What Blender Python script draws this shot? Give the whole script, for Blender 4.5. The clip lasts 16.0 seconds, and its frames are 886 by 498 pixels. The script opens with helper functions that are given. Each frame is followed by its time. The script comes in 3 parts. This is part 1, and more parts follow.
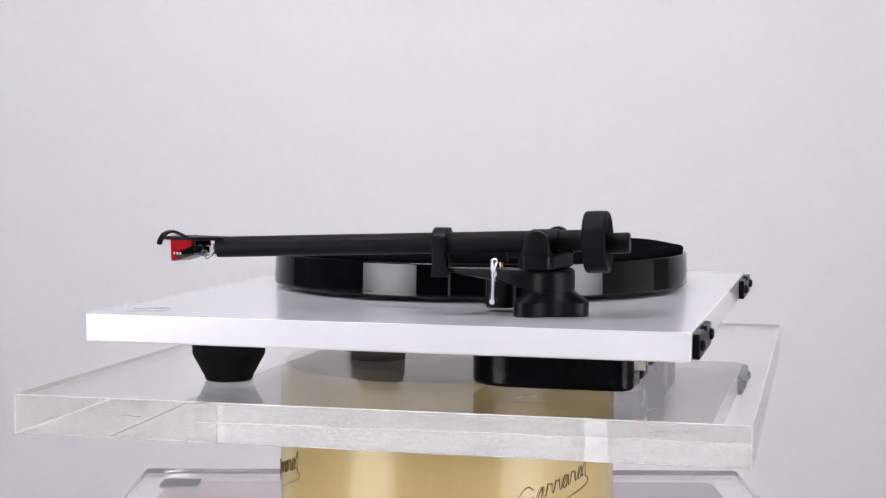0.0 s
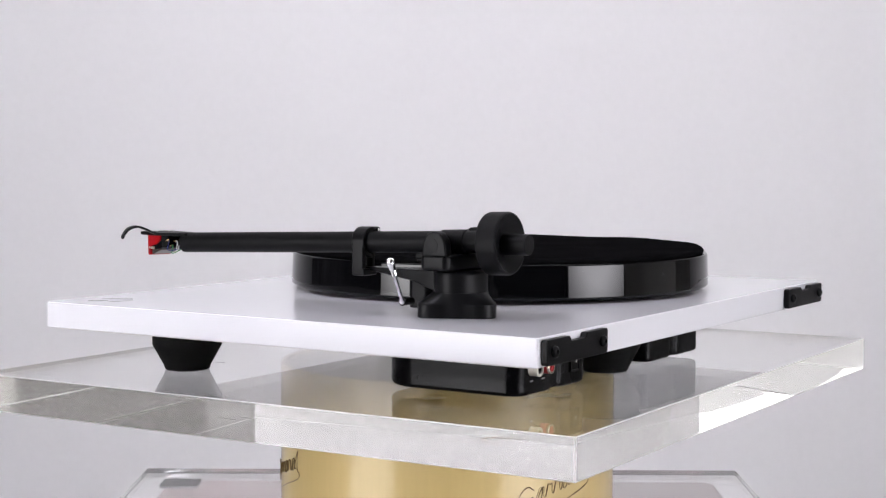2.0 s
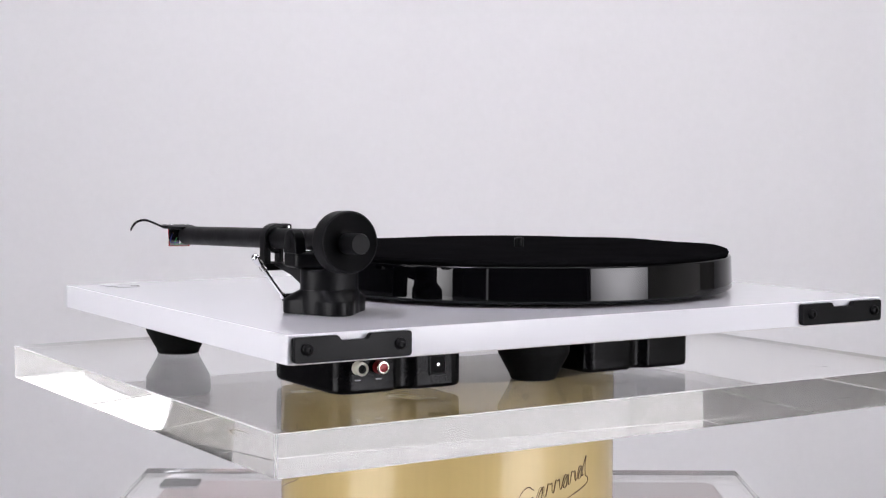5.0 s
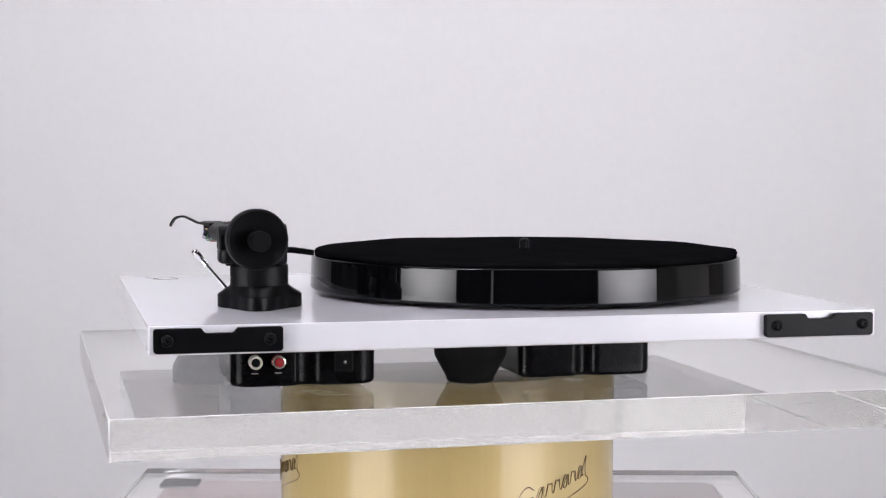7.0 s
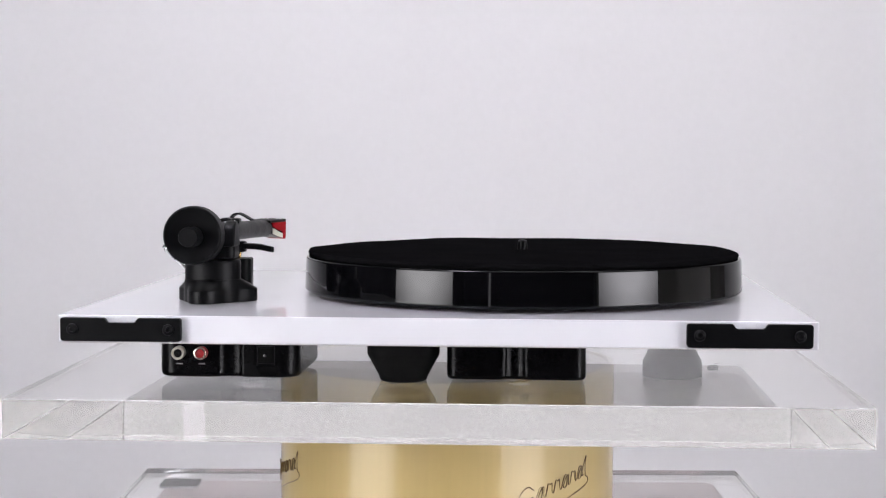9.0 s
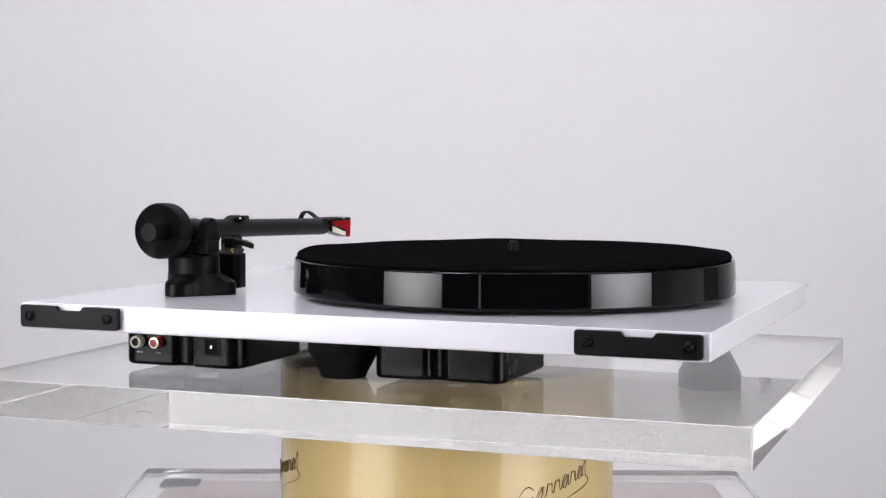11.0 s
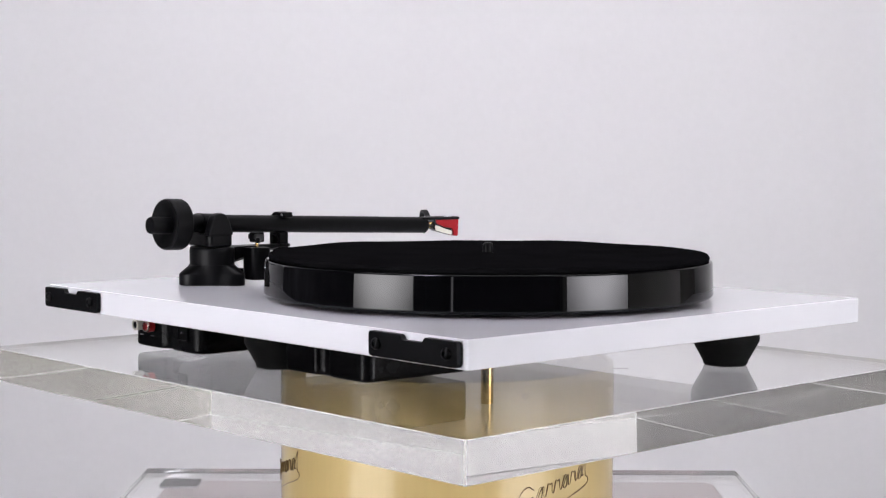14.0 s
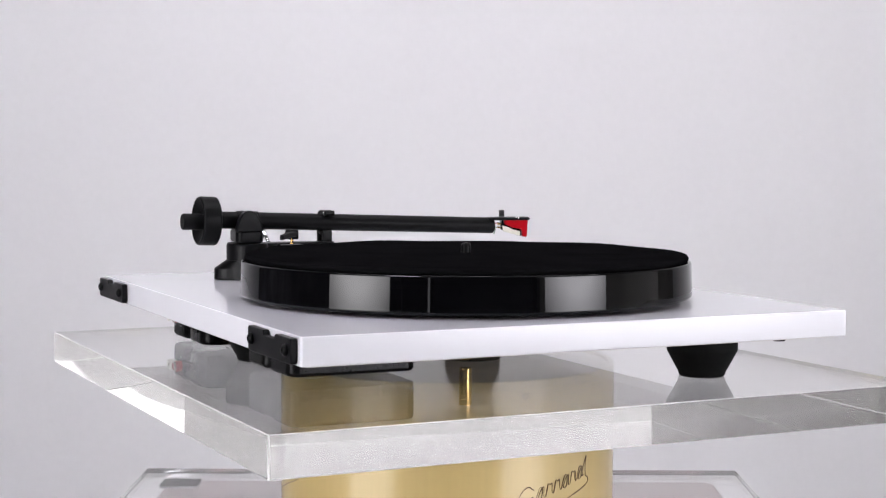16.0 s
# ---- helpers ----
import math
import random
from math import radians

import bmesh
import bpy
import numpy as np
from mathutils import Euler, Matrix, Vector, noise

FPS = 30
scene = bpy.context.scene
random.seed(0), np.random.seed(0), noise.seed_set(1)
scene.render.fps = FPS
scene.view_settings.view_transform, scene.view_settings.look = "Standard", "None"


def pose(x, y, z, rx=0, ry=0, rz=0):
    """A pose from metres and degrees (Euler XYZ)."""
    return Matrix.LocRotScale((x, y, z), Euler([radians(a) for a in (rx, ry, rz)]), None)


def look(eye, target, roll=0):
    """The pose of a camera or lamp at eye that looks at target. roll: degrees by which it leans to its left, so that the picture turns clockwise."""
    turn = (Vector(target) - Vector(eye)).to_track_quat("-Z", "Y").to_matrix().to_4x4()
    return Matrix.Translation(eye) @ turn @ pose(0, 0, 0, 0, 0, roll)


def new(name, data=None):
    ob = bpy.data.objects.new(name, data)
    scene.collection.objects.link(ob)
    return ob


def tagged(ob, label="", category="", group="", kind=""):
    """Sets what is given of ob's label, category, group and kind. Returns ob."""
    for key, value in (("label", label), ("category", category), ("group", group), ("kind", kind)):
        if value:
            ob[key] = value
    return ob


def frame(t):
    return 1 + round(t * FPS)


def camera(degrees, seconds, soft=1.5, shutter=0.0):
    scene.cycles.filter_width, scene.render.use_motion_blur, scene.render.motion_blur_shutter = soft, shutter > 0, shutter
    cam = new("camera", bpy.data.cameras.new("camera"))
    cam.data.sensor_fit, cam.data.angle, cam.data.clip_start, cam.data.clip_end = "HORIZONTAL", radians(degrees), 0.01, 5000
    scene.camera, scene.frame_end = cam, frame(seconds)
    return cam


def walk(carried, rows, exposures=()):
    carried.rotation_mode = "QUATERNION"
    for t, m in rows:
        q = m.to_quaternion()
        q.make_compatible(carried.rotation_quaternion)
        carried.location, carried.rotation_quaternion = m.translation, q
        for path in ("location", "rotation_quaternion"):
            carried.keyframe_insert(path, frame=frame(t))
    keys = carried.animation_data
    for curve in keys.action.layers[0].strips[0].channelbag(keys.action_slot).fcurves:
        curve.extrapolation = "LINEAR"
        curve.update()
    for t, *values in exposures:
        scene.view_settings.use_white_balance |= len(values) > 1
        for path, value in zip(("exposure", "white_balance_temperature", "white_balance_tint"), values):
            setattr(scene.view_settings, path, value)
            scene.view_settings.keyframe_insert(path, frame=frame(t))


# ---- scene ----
# ---- camera: stands still on a tripod; the plate turns before it ----
EYE = (0.0, -1.1138, 0.1432)
SHOT = Matrix.Translation(EYE) @ pose(0, 0, 0, 0, 0, 0.174) @ pose(0, 0, 0, 90 - 3.551, 0, 0) @ pose(0, 0, 0, 0, 0, 0.186)
cam = camera(31.3, 16.0, 1.25)
walk(cam, [(0.0, SHOT), (16.0, SHOT)])

# the turn of the plate: seconds and degrees
TURN = [(0.0, -104.24), (0.5, -108.57), (1.0, -112.89), (1.5, -117.28), (2.0, -121.79), (2.5, -126.27), (3.0, -130.73),
        (3.5, -135.10), (4.0, -139.51), (5.25, -150.34), (6.5, -161.21), (7.0, -165.72), (7.5, -170.17), (8.0, -174.65),
        (8.5, -179.08), (9.0, -183.49), (10.25, -194.44), (11.5, -205.43), (12.0, -209.93), (12.5, -214.39), (13.0, -218.80),
        (13.5, -223.20), (14.0, -227.63), (14.5, -231.99), (15.0, -236.26), (15.5, -240.48), (16.0, -244.70)]

# ---- light ----
world = bpy.data.worlds.new("studio_air")
world.use_nodes = True
scene.world = world
world.node_tree.nodes["Background"].inputs[0].default_value = (0.93, 0.92, 1.0, 1)
world.node_tree.nodes["Background"].inputs[1].default_value = 0.04
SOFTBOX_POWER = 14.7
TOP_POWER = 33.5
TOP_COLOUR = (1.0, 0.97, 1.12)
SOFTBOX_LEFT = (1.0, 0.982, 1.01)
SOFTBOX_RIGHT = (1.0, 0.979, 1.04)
EAST_GLOW_POWER = 0.27
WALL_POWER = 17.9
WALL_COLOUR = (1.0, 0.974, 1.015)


# ---- materials ----
def nodes_of(name):
    m = bpy.data.materials.new(name)
    m.use_nodes = True
    nt = m.node_tree
    return m, nt, nt.nodes["Principled BSDF"]


def surface(name, colour, rough=0.5, metal=0.0, grain=0.0, grain_scale=400.0, stain=0.0, stain_scale=12.0, bump=0.0,
            coat=0.0, coat_ior=1.5, specular=0.5, stretch=(1, 1, 1), rough_var=0.0, coat_rough=0.04):
    """A procedural surface: colour with fine grain and broad stains, relief and varying gloss."""
    m, nt, b = nodes_of(name)
    b.inputs["Metallic"].default_value = metal
    b.inputs["Specular IOR Level"].default_value = specular
    b.inputs["Coat Weight"].default_value = coat
    b.inputs["Coat IOR"].default_value = coat_ior
    b.inputs["Coat Roughness"].default_value = coat_rough
    tc = nt.nodes.new("ShaderNodeTexCoord")
    mp = nt.nodes.new("ShaderNodeMapping")
    mp.inputs["Scale"].default_value = stretch
    nt.links.new(tc.outputs["Object"], mp.inputs["Vector"])
    fine = nt.nodes.new("ShaderNodeTexNoise")
    fine.inputs["Scale"].default_value, fine.inputs["Detail"].default_value = grain_scale, 4
    broad = nt.nodes.new("ShaderNodeTexNoise")
    broad.inputs["Scale"].default_value, broad.inputs["Detail"].default_value = stain_scale, 5
    for n in (fine, broad):
        nt.links.new(mp.outputs[0], n.inputs["Vector"])

    def scaled(src, amount):
        r = nt.nodes.new("ShaderNodeMapRange")
        r.inputs["To Min"].default_value, r.inputs["To Max"].default_value = 1 - amount, 1 + amount
        r.inputs["From Min"].default_value, r.inputs["From Max"].default_value = 0.3, 0.7
        nt.links.new(src, r.inputs["Value"])
        return r.outputs[0]
    mul = nt.nodes.new("ShaderNodeMath")
    mul.operation = "MULTIPLY"
    nt.links.new(scaled(fine.outputs["Fac"], grain), mul.inputs[0])
    nt.links.new(scaled(broad.outputs["Fac"], stain), mul.inputs[1])
    mix = nt.nodes.new("ShaderNodeVectorMath")
    mix.operation = "SCALE"
    mix.inputs[0].default_value = colour
    nt.links.new(mul.outputs[0], mix.inputs["Scale"])
    nt.links.new(mix.outputs[0], b.inputs["Base Color"])
    rr = nt.nodes.new("ShaderNodeMapRange")
    rr.inputs["From Min"].default_value, rr.inputs["From Max"].default_value = 0.3, 0.7
    rr.inputs["To Min"].default_value, rr.inputs["To Max"].default_value = max(0.0, rough - rough_var), rough + rough_var
    nt.links.new(broad.outputs["Fac"], rr.inputs["Value"])
    nt.links.new(rr.outputs[0], b.inputs["Roughness"])
    if bump:
        bn = nt.nodes.new("ShaderNodeBump")
        bn.inputs["Strength"].default_value, bn.inputs["Distance"].default_value = bump, 0.0004
        nt.links.new(fine.outputs["Fac"], bn.inputs["Height"])
        nt.links.new(bn.outputs[0], b.inputs["Normal"])
    return m


def clear_acrylic(name, haze=0.0, rough=0.0, tint=(0.985, 0.99, 0.98)):
    m, nt, b = nodes_of(name)
    b.inputs["Base Color"].default_value = (*tint, 1)
    b.inputs["Transmission Weight"].default_value = 1.0 - haze
    b.inputs["IOR"].default_value = 1.49
    b.inputs["Roughness"].default_value = rough
    return m


def frosted_acrylic(name):
    m, nt, b = nodes_of(name)
    b.inputs["Base Color"].default_value = (0.88, 0.88, 0.87, 1)
    b.inputs["Transmission Weight"].default_value = 0.2
    b.inputs["IOR"].default_value = 1.49
    b.inputs["Roughness"].default_value = 0.5
    return m


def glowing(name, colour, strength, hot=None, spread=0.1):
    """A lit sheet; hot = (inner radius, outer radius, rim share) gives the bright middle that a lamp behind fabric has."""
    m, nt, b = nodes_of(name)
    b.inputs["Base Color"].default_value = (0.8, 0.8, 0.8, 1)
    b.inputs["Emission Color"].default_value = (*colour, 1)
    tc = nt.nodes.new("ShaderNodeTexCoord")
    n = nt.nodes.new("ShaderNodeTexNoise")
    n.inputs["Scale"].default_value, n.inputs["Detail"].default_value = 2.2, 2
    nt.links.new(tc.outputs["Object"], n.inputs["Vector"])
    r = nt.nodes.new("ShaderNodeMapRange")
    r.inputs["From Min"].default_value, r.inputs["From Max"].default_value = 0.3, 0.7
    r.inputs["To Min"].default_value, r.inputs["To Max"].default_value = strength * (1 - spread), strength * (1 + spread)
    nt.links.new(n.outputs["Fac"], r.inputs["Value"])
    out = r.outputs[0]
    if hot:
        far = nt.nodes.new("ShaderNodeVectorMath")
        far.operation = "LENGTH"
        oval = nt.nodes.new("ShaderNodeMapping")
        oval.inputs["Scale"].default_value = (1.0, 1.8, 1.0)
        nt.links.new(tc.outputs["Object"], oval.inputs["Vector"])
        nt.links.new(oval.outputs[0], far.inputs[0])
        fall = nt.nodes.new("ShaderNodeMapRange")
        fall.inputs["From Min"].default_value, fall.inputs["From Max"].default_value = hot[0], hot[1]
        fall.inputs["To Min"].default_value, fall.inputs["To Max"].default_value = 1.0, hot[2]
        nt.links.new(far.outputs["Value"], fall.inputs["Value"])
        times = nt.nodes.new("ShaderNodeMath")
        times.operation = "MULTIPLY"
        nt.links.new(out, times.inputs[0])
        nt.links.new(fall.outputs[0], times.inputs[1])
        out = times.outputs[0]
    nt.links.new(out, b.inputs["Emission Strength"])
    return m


M_WALL = surface("backdrop_paint", (0.80, 0.795, 0.81), 0.85, grain=0.01, grain_scale=90, stain=0.012, stain_scale=1.3, bump=0.0)
M_DARK_WALL = surface("dark_paint", (0.05, 0.05, 0.053), 0.8, grain=0.05, stain=0.1, stain_scale=1.0)
M_FLOOR = surface("grey_floor_paint", (0.28, 0.28, 0.28), 0.5, grain=0.1, grain_scale=60, stain=0.15, stain_scale=2)
M_BLUE_WALL = surface("mottled_blue_grey_paint", (0.10, 0.095, 0.105), 0.7, grain=0.75, grain_scale=5, stain=0.6, stain_scale=2.0)
M_EAST = surface("beige_wall_paint", (0.33, 0.315, 0.285), 0.8, grain=0.1, grain_scale=30, stain=0.25, stain_scale=2.5)
M_CEIL = surface("ceiling_paint", (0.18, 0.18, 0.18), 0.9, grain=0.03, stain=0.05, stain_scale=1.0)
M_WHITE = surface("gloss_white_laminate", (0.745, 0.74, 0.775), 0.035, grain=0.004, grain_scale=900, stain=0.008, stain_scale=9,
                  coat=0.0, rough_var=0.012, specular=0.48)
M_UNDER = surface("gloss_underside_laminate", (0.72, 0.69, 0.67), 0.05, grain=0.01, grain_scale=700, stain=0.03, rough_var=0.02)
M_GLOSS = surface("gloss_black_phenolic", (0.002, 0.002, 0.0025), 0.03, grain=0.1, stain=0.2, rough_var=0.012, specular=0.23)
M_FELT = surface("black_felt", (0.0050, 0.0049, 0.0054), 1.0, grain=0.5, grain_scale=1600, stain=0.25, stain_scale=25, bump=1.0, specular=0.0)
M_SATIN = surface("satin_black_plastic", (0.0035, 0.0035, 0.004), 0.36, grain=0.25, grain_scale=1800, stain=0.2, stain_scale=40, bump=0.15, rough_var=0.06, specular=0.11)
M_MATT = surface("matt_black_paint", (0.0035, 0.0035, 0.004), 0.46, grain=0.25, grain_scale=2200, stain=0.2, stain_scale=50, bump=0.2, rough_var=0.06, specular=0.11)
M_RUBBER = surface("black_rubber", (0.005, 0.005, 0.005), 0.7, grain=0.3, grain_scale=1500, stain=0.25, stain_scale=50, bump=0.25, specular=0.12)
M_BOX = surface("moulded_black_casing", (0.003, 0.003, 0.0035), 0.24, grain=0.2, grain_scale=1200, stain=0.2, stain_scale=30, bump=0.0, rough_var=0.06, specular=0.11)
M_CHROME = surface("chromed_steel", (0.86, 0.86, 0.87), 0.09, metal=1.0, grain=0.04, stain=0.06, stain_scale=80, rough_var=0.04)
M_BRASS = surface("turned_brass", (0.72, 0.50, 0.20), 0.24, metal=1.0, grain=0.08, grain_scale=900, stain=0.1, stain_scale=60, stretch=(1, 1, 8), rough_var=0.06)
M_RED = surface("red_cartridge_plastic", (0.36, 0.002, 0.007), 0.4, specular=0.15, grain=0.05, stain=0.06, stain_scale=90)
M_IVORY = surface("ivory_stylus_guard", (0.72, 0.70, 0.60), 0.4, grain=0.05, stain=0.06)
M_GREYPLATE = surface("grey_brown_metal", (0.045, 0.037, 0.028), 0.35, metal=0.3, grain=0.1, stain=0.1)
M_SOCKET_W = surface("white_socket_plastic", (0.55, 0.53, 0.46), 0.35, grain=0.04, stain=0.05)
M_SOCKET_R = surface("red_socket_plastic", (0.36, 0.012, 0.015), 0.35, grain=0.05, stain=0.06)
M_NICKEL = surface("nickel_ring", (0.75, 0.70, 0.62), 0.2, metal=1.0, grain=0.05, stain=0.05)
M_HOLE = surface("socket_hole", (0.004, 0.004, 0.004), 0.6, specular=0.08)
M_INK = surface("dark_brown_print", (0.12, 0.07, 0.02), 0.45, grain=0.1, stain=0.2, stain_scale=60)
M_EMBLEM = surface("grey_print", (0.16, 0.155, 0.16), 0.3, grain=0.05, stain=0.05)
M_GOLD = surface("brushed_gold_sheet", (0.66, 0.50, 0.205), 0.45, metal=0.12, coat=1.0, coat_ior=1.95, grain=0.022, grain_scale=220, stain=0.07, stain_scale=9,
                 bump=0.1, stretch=(1, 1, 0.05), rough_var=0.05, coat_rough=0.13)
M_DRUMTOP = surface("brown_drum_lid", (0.30, 0.245, 0.16), 0.5, grain=0.2, grain_scale=120, stain=0.25, stain_scale=14, bump=0.2)
M_TABLE = surface("pinkish_wood_table", (0.22, 0.145, 0.14), 0.4, grain=0.2, grain_scale=40, stain=0.2, stain_scale=5, stretch=(0.2, 1.5, 1), bump=0.1)
M_ACRYLIC = clear_acrylic("clear_acrylic")
M_EDGE = clear_acrylic("hazy_acrylic_edge", 0.12, 0.018, (0.985, 0.975, 0.94))
M_FROST = frosted_acrylic("sawn_acrylic_edge")
M_SCRATCH = surface("pale_scratch", (0.16, 0.155, 0.15), 0.6, grain=0.1)
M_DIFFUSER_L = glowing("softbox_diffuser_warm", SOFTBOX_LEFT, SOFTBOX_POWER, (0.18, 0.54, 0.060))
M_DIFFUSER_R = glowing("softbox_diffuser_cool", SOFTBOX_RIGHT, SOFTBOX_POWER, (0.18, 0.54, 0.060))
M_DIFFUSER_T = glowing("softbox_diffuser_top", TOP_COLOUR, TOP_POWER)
# emission for the sheet added along the east wall
M_EAST_GLOW = glowing("cream_glow_sheet", (1.0, 0.95, 0.84), EAST_GLOW_POWER, spread=0.35)
M_LINE_GLOW = glowing("line_glow", (1.0, 0.97, 1.04), 2.2)
WIRES = {n: surface(n + "_wire_sleeve", c, 0.35) for n, c in
         (("red", (0.5, 0.02, 0.02)), ("white", (0.8, 0.8, 0.8)), ("green", (0.02, 0.22, 0.06)), ("blue", (0.01, 0.015, 0.14)))}


# ---- mesh helpers ----
def part(name, bm, material, parent=None, label="", smooth=50):
    """One mesh object; its normals lean to the larger faces, so that flat faces stay flat up to their rounded edges."""
    bmesh.ops.recalc_face_normals(bm, faces=bm.faces)
    bm.normal_update()
    limit = math.cos(radians(smooth))
    normals = []
    for f in bm.faces:
        f.smooth = True
        for corner in f.loops:
            n = Vector((0, 0, 0))
            for g in corner.vert.link_faces:
                if g.normal.dot(f.normal) > limit:
                    n += g.normal * g.calc_area()
            normals.append(n.normalized() if n.length > 1e-12 else f.normal.copy())
    me = bpy.data.meshes.new(name)
    bm.to_mesh(me)
    bm.free()
    me.normals_split_custom_set(normals)
    me.materials.append(material)
    ob = new(name, me)
    ob.parent = parent
    if label:
        tagged(ob, label)
    return ob


def frost_edges(ob):
    """Gives the narrow chamfers of a slab their sawn, frosted look."""
    ob.data.materials.append(M_FROST)
    ob.data.materials.append(M_EDGE)
    for p in ob.data.polygons:
        if p.area < 0.002:
            p.material_index = 1
        elif abs(p.normal.z) < 0.5:
            p.material_index = 2


def thing(name, label, category, group=""):
    return tagged(new(name), label, category, group)


def bevelled(bm, width, segments=2, angle=30):
    if width:
        edges = [e for e in bm.edges if len(e.link_faces) == 2 and e.calc_face_angle(0) > radians(angle)]
        bmesh.ops.bevel(bm, geom=edges, offset=width, segments=segments, profile=0.5, affect="EDGES", clamp_overlap=True)
    return bm


def prism(outline, z0, z1, bevel=0.0, segments=2, angle=30):
    """An outline in x and y, raised from z0 to z1."""
    bm = bmesh.new()
    low = [bm.verts.new((x, y, z0)) for x, y in outline]
    top = [bm.verts.new((x, y, z1)) for x, y in outline]
    bm.faces.new(low[::-1])
    bm.faces.new(top)
    for i in range(len(outline)):
        j = (i + 1) % len(outline)
        bm.faces.new((low[i], low[j], top[j], top[i]))
    bmesh.ops.recalc_face_normals(bm, faces=bm.faces)
    return bevelled(bm, bevel, segments, angle)


def rounded(x0, x1, y0, y1, r, n=5):
    pts = []
    for cx, cy, a in ((x1 - r, y1 - r, 0), (x0 + r, y1 - r, 90), (x0 + r, y0 + r, 180), (x1 - r, y0 + r, 270)):
        for i in range(n + 1):
            w = radians(a + 90 * i / n)
            pts.append((cx + r * math.cos(w), cy + r * math.sin(w)))
    return pts


def block(x0, x1, y0, y1, z0, z1, bevel=0.0, segments=2):
    return prism([(x0, y0), (x1, y0), (x1, y1), (x0, y1)], z0, z1, bevel, segments)


def lathe(profile, segments=48, m=None):
    """Turns a profile of (radius, height) round z."""
    bm = bmesh.new()
    rings = []
    for r, z in profile:
        if r < 1e-6:
            rings.append([bm.verts.new((0, 0, z))])
        else:
            rings.append([bm.verts.new((r * math.cos(2 * math.pi * i / segments), r * math.sin(2 * math.pi * i / segments), z))
                          for i in range(segments)])
    for a, b in zip(rings, rings[1:]):
        for i in range(segments):
            j = (i + 1) % segments
            if len(a) == 1 and len(b) == 1:
                continue
            if len(a) == 1:
                bm.faces.new((a[0], b[i], b[j]))
            elif len(b) == 1:
                bm.faces.new((a[i], a[j], b[0]))
            else:
                bm.faces.new((a[i], a[j], b[j], b[i]))
    if m is not None:
        bm.transform(m)
    return bm


def sweep(points, radius, segments=10, flat=1.0):
    """A round rod along points; radius may be one number or one for each point."""
    pts = [Vector(p) for p in points]
    rad = radius if isinstance(radius, (list, tuple)) else [radius] * len(pts)
    bm = bmesh.new()
    rings = []
    side = None
    for i, p in enumerate(pts):
        d = (pts[min(i + 1, len(pts) - 1)] - pts[max(i - 1, 0)]).normalized()
        if side is None:
            side = d.orthogonal().normalized()
        side = (side - d * side.dot(d)).normalized()
        up = d.cross(side)
        rings.append([bm.verts.new(p + rad[i] * (math.cos(2 * math.pi * k / segments) * side
                                                 + flat * math.sin(2 * math.pi * k / segments) * up)) for k in range(segments)])
    for a, b in zip(rings, rings[1:]):
        for k in range(segments):
            j = (k + 1) % segments
            bm.faces.new((a[k], a[j], b[j], b[k]))
    bm.faces.new(rings[0][::-1])
    bm.faces.new(rings[-1])
    return bm


def smooth_path(ctrl, n=8):
    """A Catmull-Rom line through control points."""
    p = [Vector(c) for c in ctrl]
    p = [p[0] * 2 - p[1]] + p + [p[-1] * 2 - p[-2]]
    out = []
    for i in range(1, len(p) - 2):
        for k in range(n):
            t = k / n
            a, b, c, d = p[i - 1:i + 3]
            out.append(0.5 * (2 * b + (c - a) * t + (2 * a - 5 * b + 4 * c - d) * t * t + (3 * b - a - 3 * c + d) * t ** 3))
    return out + [p[-2]]


def join(*bms):
    """Several pieces of one part in one mesh."""
    out = bmesh.new()
    for b in bms:
        me = bpy.data.meshes.new("piece")
        b.to_mesh(me)
        b.free()
        out.from_mesh(me)
        bpy.data.meshes.remove(me)
    return out


def along_y(x, y, z):
    """A frame whose z runs along +y."""
    return Matrix.Translation((x, y, z)) @ pose(0, 0, 0, -90, 0, 0)


def along_x(x, y, z):
    return Matrix.Translation((x, y, z)) @ pose(0, 0, 0, 0, 90, 0)


# ---- the room ----
WEST, EAST, SOUTH, FLOOR, CEIL, BACK = -2.5, 2.7, -4.2, -1.05, 2.2, 1.65
tagged(part("floor", block(WEST, EAST, SOUTH, BACK, FLOOR - 0.1, FLOOR), M_FLOOR), "plain grey studio floor", "floor", kind="structure")
tagged(part("ceiling", block(WEST, EAST, SOUTH, BACK, CEIL, CEIL + 0.1), M_CEIL), "dull grey painted studio ceiling", "ceiling", kind="structure")
tagged(part("wall_west", block(WEST - 0.1, WEST, SOUTH, BACK, FLOOR, CEIL), M_BLUE_WALL), "mottled blue-grey studio wall", "wall", kind="structure")
tagged(part("wall_east", block(EAST, EAST + 0.1, SOUTH, BACK, FLOOR, CEIL), M_EAST), "beige painted studio wall behind an added glowing sheet", "wall", kind="structure")
tagged(part("wall_south", block(WEST, EAST, SOUTH - 0.1, SOUTH, FLOOR, CEIL), M_DARK_WALL), "dark painted studio wall behind the camera", "wall", kind="structure")
tagged(part("backdrop", block(WEST, EAST, BACK, BACK + 0.1, FLOOR, CEIL), M_WALL), "plain white painted studio backdrop wall", "backdrop", kind="structure")
# Unseen glowing sheet, added so the east side reads pale through the plate.
blind = thing("east_glow_sheet", "unseen cream glowing sheet added for the pale side of the room", "blind")
part("glow_sheet", block(EAST - 0.020, EAST - 0.014, -3.9, 0.75, -0.85, 1.5), M_EAST_GLOW, blind)
part("sheet_rod", sweep([(EAST - 0.03, -3.95, 1.52), (EAST - 0.03, 0.80, 1.52)], 0.022, 16), M_SATIN, blind)


